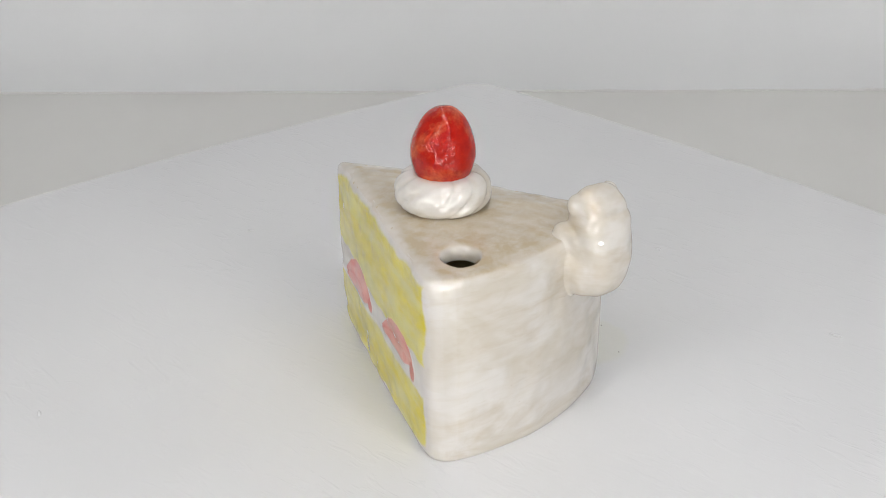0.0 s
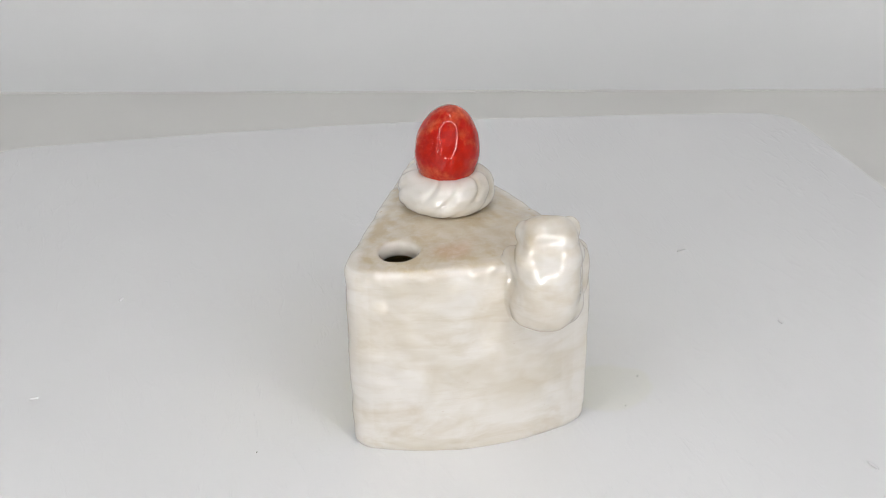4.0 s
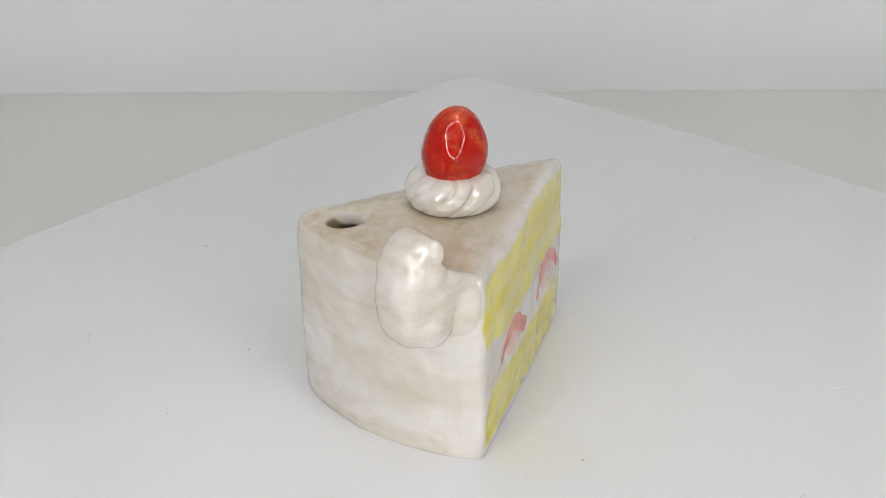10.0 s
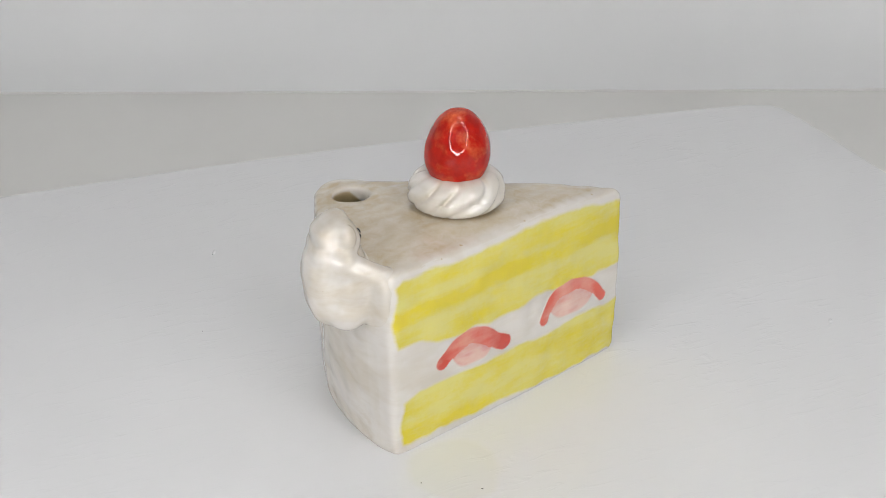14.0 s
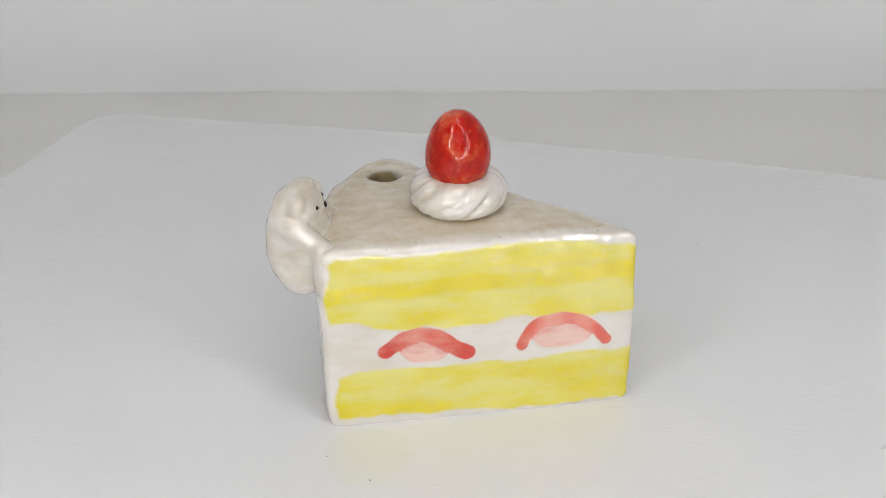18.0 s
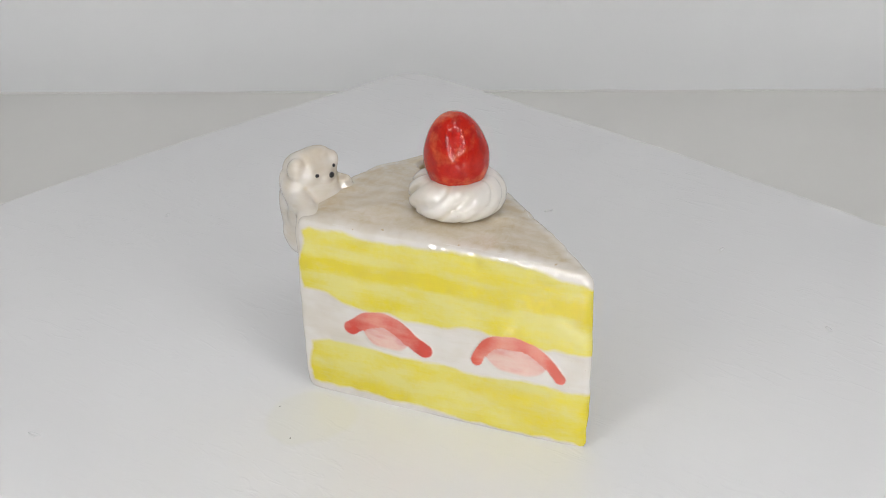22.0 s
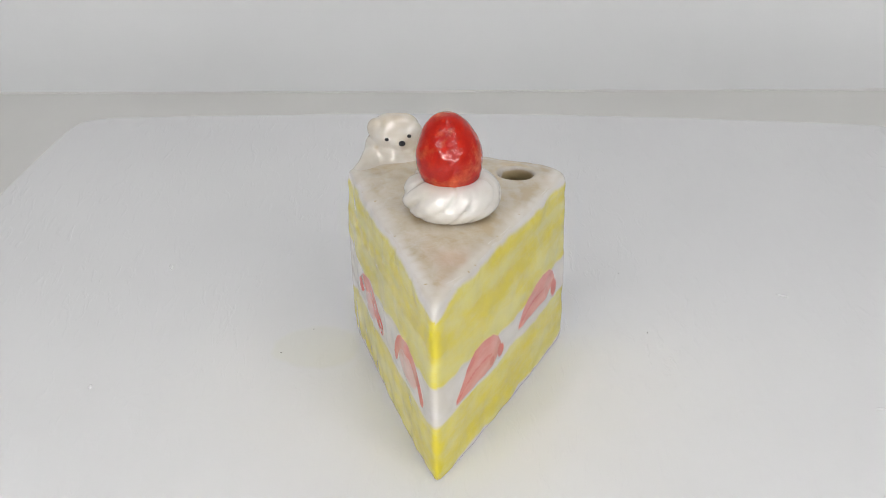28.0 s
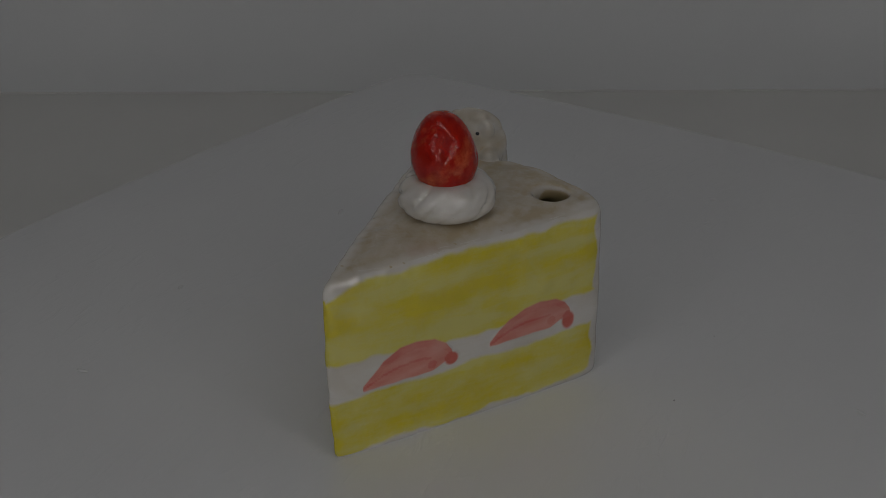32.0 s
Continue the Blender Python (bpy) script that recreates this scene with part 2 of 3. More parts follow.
def wall_joint():
    """An uneven beige bead added to draw the thin line along the back wall's foot."""
    rings = []
    for i in range(321):
        x = -1.2 + 2.4 * i / 320
        r = 0.0008 + 0.0004 * noise.noise(Vector((x * 9, 1, 0))) + 0.0004 * noise.noise(Vector((x * 40, 5, 0)))
        rings.append([(x, r * math.cos(a) * 1.3, r * math.sin(a)) for a in [2 * math.pi * k / 8 for k in range(8)]])
    verts, faces = rings_to_mesh(rings)
    ob = new("trim", mesh_of("trim", verts, faces, M_JOINT))
    ob.matrix_world = pose(0, wall_y, FLOOR_Z + 0.0003, 0, 0, WALL_TURN)
    tagged(ob, "thin uneven beige line along the wall's foot", "trim", kind="structure")


def ring_light():
    """The round lamp that the camera looks through; it shows in the glaze as a bright loop."""
    centre = EYE + AHEAD * RING_AHEAD + Vector((0, 0, RING_UP))
    stand = new("ring_light")
    stand.matrix_world = look(centre, centre + AHEAD)
    tagged(stand, "round white ring light with a black housing around the camera", "ring light")
    for name, mat, radius, tube, back in (("glowing_tube", M_RING, RING_RADIUS, RING_TUBE, 0.0), ("housing", M_PLASTIC, RING_RADIUS, RING_TUBE * 1.25, RING_TUBE * 1.6)):
        rings = []
        for i in range(72):
            a = 2 * math.pi * i / 72
            rings.append([((radius + tube * math.cos(b)) * math.cos(a), (radius + tube * math.cos(b)) * math.sin(a), back + 0.5 * tube * math.sin(b))
                          for b in [2 * math.pi * j / 14 for j in range(14)]])
        verts, faces = rings_to_mesh(rings + [rings[0]], False, False)
        part(name, mesh_of(name, verts, faces, mat), stand)
    # a short leg under the ring, and its round foot on the table
    low = RING_RADIUS + RING_TUBE
    down = stand.matrix_world @ Vector((0, -low, RING_TUBE * 1.6))
    back = stand.matrix_world.inverted()
    for name, radius, lo, hi in (("leg", 0.008, FLOOR_Z + 0.008, down.z + 0.004), ("foot", 0.07, FLOOR_Z, FLOOR_Z + 0.010)):
        rings = [[tuple(back @ Vector((down.x + r * math.cos(2 * math.pi * j / 32), down.y + r * math.sin(2 * math.pi * j / 32), z))) for j in range(32)]
                 for r, z in ((radius, lo), (radius, (lo + hi) / 2), (radius * 0.97, hi))]
        verts, faces = rings_to_mesh(rings)
        part(name, mesh_of(name, verts, faces, M_PLASTIC), stand)
    return stand


RING_AHEAD, RING_UP, RING_RADIUS, RING_TUBE = 0.05, 0.045, 0.285, 0.0092


# ---- display board ----
BOARD_THICK = 0.006
BOARD_CORNERS = [(0.045, 0.765), (-0.780, 0.145), (0.003, -0.815), (0.805, -0.093)]


def board_outline():
    out = []
    for i, p in enumerate(BOARD_CORNERS):
        q = BOARD_CORNERS[(i + 1) % 4]
        p, q = Vector(p), Vector(q)
        side = Vector((q.y - p.y, p.x - q.x)).normalized()
        for k in range(40):
            f = k / 40
            s = p.lerp(q, f) + side * (0.030 * math.sin(math.pi * f) + 0.0015 * noise.noise(Vector((i * 7.1, f * 14, 0))))
            out.append(s * U)
    pts = np.array([tuple(p) for p in out])
    for _ in range(2):
        pts = (np.roll(pts, 1, 0) + 2 * pts + np.roll(pts, -1, 0)) / 4
    return pts


def display_board():
    pts = board_outline()
    levels = [(0.985, -BOARD_THICK), (1.0, -BOARD_THICK + 0.001), (1.0, -0.001), (0.997, 0.0), (0.8, 0.0), (0.5, 0.0), (0.2, 0.0)]
    rings = [[(x * k, y * k, z) for x, y in pts] for k, z in levels]
    verts, faces = rings_to_mesh([list(reversed(r)) for r in reversed(rings)])
    ob = new("display_board", mesh_of("display_board", verts, faces, M_BOARD, False))
    return tagged(ob, "square white painted board turning on a low turntable", "board")


def paint_flecks(board):
    """Small raised nibs and scratches in the board's paint."""
    for x, y, long, turn in ((-0.13, -0.33, 0.012, 20), (0.30, -0.36, 0.009, 70), (0.36, 0.06, 0.013, -30), (-0.36, -0.05, 0.010, 110), (0.08, 0.33, 0.012, 60), (-0.22, 0.30, 0.008, 10), (0.22, 0.24, 0.008, 140), (-0.30, -0.22, 0.009, 45)):
        verts, faces = ellipsoid((0, 0, 0), (long * 0.5 * U, 0.0018 * U, 0.0012 * U), ((1, 0, 0), (0, 1, 0), (0, 0, 1)), 6)
        ob = part("paint_fleck", mesh_of("paint_fleck", verts, faces, M_BOARD), board)
        ob.matrix_local = pose(x * U, y * U, 0, 0, 0, turn)


def dirt_specks(board):
    """Tiny dark grains caught in the paint."""
    for x, y, long, turn in ((0.1535, 0.0360, 0.0013, 30), (0.1425, 0.0840, 0.0022, 80), (0.0153, -0.2534, 0.0010, 10), (-0.0787, -0.1809, 0.0020, 120)):
        verts, faces = ellipsoid((0, 0, 0), (long * 0.5 * U, 0.0005 * U, 0.0004 * U), ((1, 0, 0), (0, 1, 0), (0, 0, 1)), 6)
        ob = part("dirt_speck", mesh_of("dirt_speck", verts, faces, M_DIRT), board, "tiny dark speck")
        ob.matrix_local = pose(x * U, y * U, 0, 0, 0, turn)


def turntable():
    """Low round base under the board."""
    stand = new("turntable")
    stand.location = (0, 0, FLOOR_Z)
    tagged(stand, "low round white turntable under the board", "turntable")
    top = -BOARD_THICK - FLOOR_Z

    def disc(name, radius, lo, hi, mat):
        prof = [(radius * 0.97, lo), (radius, lo + 0.002), (radius, hi - 0.002), (radius * 0.97, hi)]
        rings = [[(r * math.cos(2 * math.pi * j / 64), r * math.sin(2 * math.pi * j / 64), z) for j in range(64)] for r, z in prof]
        verts, faces = rings_to_mesh(rings)
        part(name, mesh_of(name, verts, faces, mat, False), stand)
    disc("base", 0.07, 0.0, top - 0.012, M_WALL)
    disc("plate", 0.10, top - 0.012, top, M_WALL)


# ---- the cake slice ----
APEX, BACK_A, BACK_B = Vector((-0.1045, 0.1212)), Vector((0.1308, 0.0032)), Vector((-0.0170, -0.1345))
BULGE_A, BULGE_B = 0.0022, 0.0032  # the two cut sides swell a little


def outline(n=720):
    """The slice's plan, anticlockwise from the tip: side B, the curved back, side A. Corners are softened."""
    raw = []
    count = 400

    def side(a, b, swell):
        out = Vector((b.y - a.y, a.x - b.x)).normalized()
        for k in range(count):
            f = k / count
            raw.append(a.lerp(b, f) + out * swell * (4 * f * (1 - f)) ** 0.6)
    side(APEX, BACK_B, BULGE_B)
    chord = BACK_A - BACK_B
    out_way = Vector((chord.y, -chord.x)).normalized()
    for k in range(count):
        f = k / count
        raw.append(BACK_B.lerp(BACK_A, f) + out_way * (0.0250 * 4 * f * (1 - f)))
    side(BACK_A, APEX, BULGE_A)
    p = np.array([tuple(v) for v in raw])
    d = np.concatenate([[0], np.cumsum(np.linalg.norm(np.roll(p, -1, 0) - p, axis=1))])
    p = np.vstack([p, p[:1]])
    s = np.linspace(0, d[-1], n, endpoint=False)
    p = np.stack([np.interp(s, d, p[:, i]) for i in (0, 1)], 1)
    width = 0.0036 / (d[-1] / n)
    k = np.exp(-0.5 * (np.arange(-60, 61) / width) ** 2)
    k /= k.sum()
    big = np.vstack([p[-60:], p, p[:60]])
    crisp = np.stack([np.convolve(big[:, i], k, "valid") for i in (0, 1)], 1)
    # the corner between side B and the back is well rounded, and the tip is blunt
    for corner, factor, near in ((BACK_B, 4.0, 0.045), (APEX, 1.5, 0.035)):
        k = np.exp(-0.5 * (np.arange(-60, 61) / (width * factor)) ** 2)
        k /= k.sum()
        round_ = np.stack([np.convolve(big[:, i], k, "valid") for i in (0, 1)], 1)
        share = np.exp(-(np.hypot(p[:, 0] - corner.x, p[:, 1] - corner.y) / near) ** 2)[:, None]
        crisp = crisp * (1 - share) + round_ * share
    return crisp, d[-1]


PLAN, AROUND = outline()
_step = np.roll(PLAN, -1, 0) - np.roll(PLAN, 1, 0)
_step /= np.linalg.norm(_step, axis=1, keepdims=True)
OUTWARD = np.stack([_step[:, 1], -_step[:, 0]], 1)


def plan_at(s):
    """Point and outward way at s along the plan: 0 is the tip, positive along side A, negative along side B."""
    i = (-s / AROUND) % 1.0 * len(PLAN)
    a, f = int(i) % len(PLAN), i - int(i)
    b = (a + 1) % len(PLAN)
    return PLAN[a] * (1 - f) + PLAN[b] * f, OUTWARD[a] * (1 - f) + OUTWARD[b] * f


def top_height(p):
    """Height of the top's edge: lowest at the tip, highest along the back."""
    away = (Vector(p) - APEX).length
    return 0.1628 + 0.0030 * min(1, max(0, (away - 0.01) / 0.05)) + 0.0010 * min(1, max(0, (away - 0.2) / 0.06)) + 0.0032 * math.exp(-((Vector(p) - Vector((0.068, -0.079))).length / 0.055) ** 2)


HOLE = (0.0075, -0.0900)
# reach from the axis to each stretch of the plan, by which rings are drawn in evenly
REACH = np.convolve(np.tile(np.where(np.abs(np.arange(len(PLAN)) / len(PLAN) * 2 - 1) < 0.27, 0.115, 0.068), 3), np.ones(90) / 90, "same")[len(PLAN):2 * len(PLAN)]


def drawn_in(inset):
    return PLAN * (1 - inset / REACH)[:, None]


def body_shell():
    n = len(PLAN)
    tops = np.array([top_height(p) for p in PLAN])
    rings = []
    # the foot is uneven: it swells and lifts a little along its edge, and its corners are worn round
    along = np.arange(n) / n * 2 * math.pi
    swell = np.array([noise.noise(Vector((2.2 * math.cos(a), 2.2 * math.sin(a), 5.0))) + 0.6 * noise.noise(Vector((7 * math.cos(a), 7 * math.sin(a), 1.0))) for a in along])
    worn = 0.0024 * np.exp(-(np.hypot(*(PLAN - np.array(BACK_A)).T) / 0.012) ** 2)
    for inset, z, lift in ((0.030, -0.0018, 0.0), (0.0032, -0.0018, 0.2), (0.0012, -0.0012, 0.5), (0.0, 0.0035, 1.0)):
        rings.append(np.column_stack([drawn_in(inset) - OUTWARD * (worn * (0.6 if z < 0 else 0.3) - 0.0012 * swell)[:, None], z + lift * (0.0010 * np.maximum(0, swell) + worn)]))
    for f in (0.2, 0.4, 0.6, 0.8):
        rings.append(np.column_stack([PLAN + OUTWARD * 0.0012 * math.sin(math.pi * f), tops * f]))
    for inset, drop in ((0.0, 0.0105), (0.0004, 0.0062), (0.0014, 0.0030), (0.0034, 0.0009), (0.0062, 0.0)):
        rings.append(np.column_stack([drawn_in(inset), tops - drop]))
    rim = drawn_in(0.0062)
    for k in (0.9, 0.75, 0.55, 0.35, 0.15):
        rings.append(np.column_stack([rim * k, tops * k + 0.1718 * (1 - k) + 0.002 * math.sin(math.pi * k)]))
    verts, faces = rings_to_mesh([[tuple(p * U) for p in r] for r in rings])
    # a narrow mouth over a wide hollow that reaches towards the tip
    prof = [(0.024, 0.020, 1), (0.029, 0.03, 1), (0.029, 0.138, 1), (0.026, 0.147, 0.85), (0.0175, 0.1535, 0.2), (0.0142, 0.1568, 0), (0.0140, 0.1615, 0), (0.0147, 0.1650, 0), (0.0163, 0.1685, 0), (0.0190, 0.1707, 0), (0.0235, 0.1722, 0), (0.032, 0.188, 0)]
    inner = []
    for r, z, under in prof:
        mid = Vector(HOLE) + Vector((0.003, 0.015)) * under
        inner.append([((mid.x + r * math.cos(2 * math.pi * j / 48)) * U, (mid.y + r * math.sin(2 * math.pi * j / 48)) * U, z * U) for j in range(48)])
    return verts, faces, rings_to_mesh(inner)


BODY_UNEVEN = [(0.018, 0.00058), (0.0068, 0.00034), (0.0028, 0.00004)]


def cake_slice():
    slice_ = new("ceramic_cake_slice")
    tagged(slice_, "glazed ceramic cake slice with a strawberry and a bear", "ceramic ornament")
    verts, faces, cutter = body_shell()
    co, no, polys = remeshed(verts, faces, 0.00075, 3, cutter)
    low = np.clip(co[:, 2] / 0.0015, 0, 1)[:, None]
    co = co + (wobble(co, no, BODY_UNEVEN) - co) * low
    gaps = np.linalg.norm(co[:, None, :2] / U - PLAN[None, ::12], axis=2)
    reach = np.min(gaps, axis=1)
    behind = np.clip(1 - np.abs(np.argmin(gaps, axis=1) * 12 / len(PLAN) - 0.5) * 7, 0, 1)
    lumpy = np.clip(1 - reach / 0.012, 0, 1) * np.clip((co[:, 2] / U - 0.145) / 0.01, 0, 1)
    co = co + (wobble(co, no, [(0.0085, 0.00060), (0.0032, 0.00016)]) - co) * lumpy[:, None]
    top = np.clip((no[:, 2] - 0.55) / 0.35, 0, 1) * np.clip(co[:, 2] / (0.14 * U), 0, 1)
    thin = top * np.array([0.60 + 0.50 * max(0, 0.12 + noise.noise(Vector(p) / 0.011 + Vector((3, 1, 7)))) for p in co])
    thin += top * np.array([0.24 * noise.noise(Vector(((-0.89 * p[0] + 0.45 * p[1]) / 0.011, (0.45 * p[0] + 0.89 * p[1]) / 0.0026, 0.3))) for p in co])
    # the rim of the top stays white and thick
    thin *= np.clip((reach - 0.006) / 0.008, 0.10 + 0.6 * np.minimum(1, 3 * behind), 1)
    inside = (np.hypot(co[:, 0] / U - HOLE[0], co[:, 1] / U - HOLE[1]) < 0.080) & (co[:, 2] > 0.012 * U) & (co[:, 2] < 0.1655 * U) & (reach > 0.008)
    glaze_end = 0.1606 + 0.0052 * np.clip(0.5 + (0.342 * (co[:, 0] / U - HOLE[0]) - 0.940 * (co[:, 1] / U - HOLE[1])) / 0.006, -1, 1)
    thin = np.where(inside, np.maximum(thin, 1.75 * np.clip((glaze_end - co[:, 2] / U) / 0.003, 0, 1)), thin)
    # the cut sides carry a thicker, whiter coat
    cut = np.clip(1 - 3 * behind, 0, 1) * np.clip(1 - 2 * top, 0, 1) * (reach < 0.008)
    thin = np.where(thin < 1, thin - 0.22 * cut, thin)
    # pinholes along the rim, where the clay shows
    rim_zone = (reach < 0.0080) & (co[:, 2] > 0.161 * U) & (np.hypot(co[:, 0] / U - APEX.x, co[:, 1] / U - APEX.y) < 0.235)
    pits = np.array([noise.noise(Vector(p) / 0.0011) if r else 0.0 for p, r in zip(co, rim_zone)])
    thin = np.where(pits > 0.60, 1.3, thin)
    body = part("body", mesh_of("body", co, polys, M_CREAM, True, [("thin", thin)]), slice_, "cream-white glazed clay body with tan streaks")
    tree = BVHTree.FromPolygons([Vector(p) for p in co], polys)

    def patch(name, mat, s_lo, s_hi, z_lo, z_hi, fill, label, step=0.0006, lift=0.00006):
        """A brushed field on the upright sides, from s_lo to s_hi along the plan; fill(s, z) gives (cover, load)."""
        ns, nz = max(4, int((s_hi - s_lo) * U / step)), max(4, int((z_hi - z_lo) * U / step))
        pts, paint, index = [], [], {}
        for i in range(ns + 1):
            s = s_lo + (s_hi - s_lo) * i / ns
            p, w = plan_at(s)
            start2, way = (Vector(p) + Vector(w) * 0.03) * U, Vector((-w[0], -w[1], 0)).normalized()
            for j in range(nz + 1):
                z = z_lo + (z_hi - z_lo) * j / nz
                place, normal, _, _ = tree.ray_cast(Vector((start2.x, start2.y, z * U)), way, 0.041 * U)
                if place is None:
                    continue
                layers = fill(s, z)
                rim_in = min(i, ns - i, j, nz - j)
                index[i, j] = len(pts)
                edge = min(rim_in / 3, (layers[-2] + 0.55) / 0.7, 1.0)
                pts.append(place + normal * (0.00002 + (lift - 0.00002) * max(0.0, edge)))
                paint.append(layers)
        quads = []
        for i in range(ns):
            for j in range(nz):
                q = [index.get(k) for k in ((i, j), (i, j + 1), (i + 1, j + 1), (i + 1, j))]
                if None not in q and max(paint[k][-2] for k in q) > -0.55:
                    quads.append(tuple(q))
        if (pts[quads[0][1]] - pts[quads[0][0]]).cross(pts[quads[0][2]] - pts[quads[0][0]]).dot(Vector((*plan_at((s_lo + s_hi) / 2)[1], 0))) < 0:
            quads = [tuple(reversed(q)) for q in quads]
        used = sorted({k for q in quads for k in q})
        renum = {k: i for i, k in enumerate(used)}
        me = mesh_of(name, [pts[k] for k in used], [tuple(renum[k] for k in q) for q in quads], mat, True,
                     [(key, [paint[k][i] for k in used]) for i, key in enumerate(("yellow_cover", "yellow_load", "red_cover", "red_load")) if i < len(paint[0])] + [("thin", [-0.22] * len(used))])
        return part(name, me, slice_, label)

    def soft(d, width):
        return max(-1.0, min(1.4, 0.5 + d / width))

    def band(lo, hi, stripes, s_end):
        """Cover falls off at wavering edges; stripes are (height, half width, load)."""
        def fill(s, z):
            w = 0.0055 * noise.noise(Vector((s * 22, 3.3, lo(0) * 50))) + 0.003 * noise.noise(Vector((s * 70, 9.1, hi(0) * 50)))
            v = 0.004 * noise.noise(Vector((s * 20, 6.3, hi(0) * 80))) + 0.002 * noise.noise(Vector((s * 66, 1.1, lo(0) * 50)))
            d = min(z - lo(s) - w, hi(s) + v - z, (s_end - abs(s)) + 0.006 * noise.noise(Vector((z * 60, 2.2, s_end))))
            load = 0.26 + 0.60 * noise.noise(Vector((s * 16, z * 60, 4.4))) + 0.35 * noise.noise(Vector((s * 48, z * 95, 2.4)))
            for height, half, amount in stripes:
                wave = height + 0.003 * noise.noise(Vector((s * 18, height * 90, 1.7)))
                load += amount * math.exp(-((z - wave) / (1.1 * half)) ** 4) * (0.75 + 0.7 * noise.noise(Vector((s * 12, height * 70, 8.2))))
            if abs(s) < 0.012:
                load += 0.5 * (1 - abs(s) / 0.012)
            if s_end - abs(s) < 0.03:
                load += 0.35 * (1 - (s_end - abs(s)) / 0.03)
            return soft(d, 0.0034), load
        return fill

    band_label = "brushed yellow sponge band under clear glaze"

    def line(*stops):
        """A height that changes along a side: stops of (distance from the tip, height)."""
        xs, ys = zip(*stops)
        return lambda s: float(np.interp(abs(s), xs, ys))

    bands = (
        (-0.005, 0.268, 0.076, 0.1655, band(line((0, 0.088), (0.03, 0.091), (0.19, 0.095), (0.262, 0.099)), line((0, 0.1500), (0.012, 0.1530), (0.05, 0.1605), (0.19, 0.1610), (0.250, 0.1585), (0.262, 0.152)),
                                         ((0.1285, 0.0068, 0.95), (0.099, 0.006, 0.30), (0.150, 0.006, 0.25)), 0.2585)),
        (-0.005, 0.268, 0.001, 0.062, band(line((0, 0.0015), (0.10, 0.004), (0.18, 0.0065), (0.26, 0.009)), line((0, 0.055), (0.14, 0.0525), (0.237, 0.056), (0.256, 0.050)), ((0.040, 0.008, 0.40), (0.016, 0.008, 0.45)), 0.2555)),
        (-0.270, 0.003, 0.070, 0.1655, band(line((0, 0.090), (0.033, 0.0865), (0.09, 0.0853), (0.16, 0.082), (0.25, 0.086)), line((0, 0.1480), (0.012, 0.1510), (0.04, 0.1595), (0.09, 0.1605), (0.25, 0.1590)),
                                          ((0.124, 0.009, 0.65), (0.150, 0.006, 0.45)), 0.258)),
        (-0.270, 0.003, 0.001, 0.064, band(line((0, 0.0015), (0.10, 0.0035), (0.26, 0.006)), line((0, 0.0555), (0.26, 0.0565)), ((0.040, 0.009, 0.40), (0.016, 0.008, 0.5)), 0.255)),
    )
    for s_lo, s_hi, z_lo, z_hi, fill in bands:
        patch("sponge_band", M_YELLOW, s_lo, s_hi, z_lo, z_hi, fill, band_label, lift=0.00016 if s_hi > 0.1 else 0.00013)

    def over_bands(red):
        """A red layer together with the yellow that lies under it."""
        def fill(s, z):
            under = [f(s, z) for lo, hi, z_lo, z_hi, f in bands if lo <= s <= hi and z_lo <= z <= z_hi]
            best = max(under, default=(-1.0, 0.0))
            return (*best, *red(s, z))
        return fill

    def crescent(spine, half, base, fill_from, fill_to):
        """A strawberry half in section: a strong red arched stroke over a pale, flat-bottomed middle."""
        xs, ys = np.array([p[0] for p in spine]), np.array([p[1] for p in spine])
        knots = np.linspace(0, len(xs) - 1, 61)
        px, py = np.interp(knots, range(len(xs)), xs), np.interp(knots, range(len(xs)), ys)
        for _ in range(14):
            px[1:-1], py[1:-1] = (px[:-2] + 2 * px[1:-1] + px[2:]) / 4, (py[:-2] + 2 * py[1:-1] + py[2:]) / 4

        def red(s, z):
            w = noise.noise(Vector((s * 90, z * 90, base * 900)))
            stroke = half * (1 + 0.16 * w) - float(np.min(np.hypot(px - s, py - z)))
            inner = -1.0
            if fill_from < s < fill_to:
                u = abs(2 * s - fill_from - fill_to) / (fill_to - fill_from)
                inner = min(float(np.interp(s, px, py)) - z, z - base - 0.016 * u ** 4 - 0.0016 * w, (s - fill_from) * 0.9, (fill_to - s) * 0.9)
            if stroke > -0.0007:
                deep = 0.55 + 0.45 * noise.noise(Vector((s * 60, z * 60, 7))) + 0.5 * math.exp(-((s - px[0]) / 0.013) ** 2) + 0.45 * math.exp(-((s - px[-1]) / 0.010) ** 2)
                return soft(max(stroke, inner), 0.0018), deep
            wash_in = 0.10 + 0.85 * max(0, noise.noise(Vector((s * 75, z * 210, 5)))) + 0.55 * math.exp(min(0.0, stroke) / 0.004)
            return min(soft(inner - 0.0008 + 0.001 * w, 0.0045), 0.62), wash_in
        return red

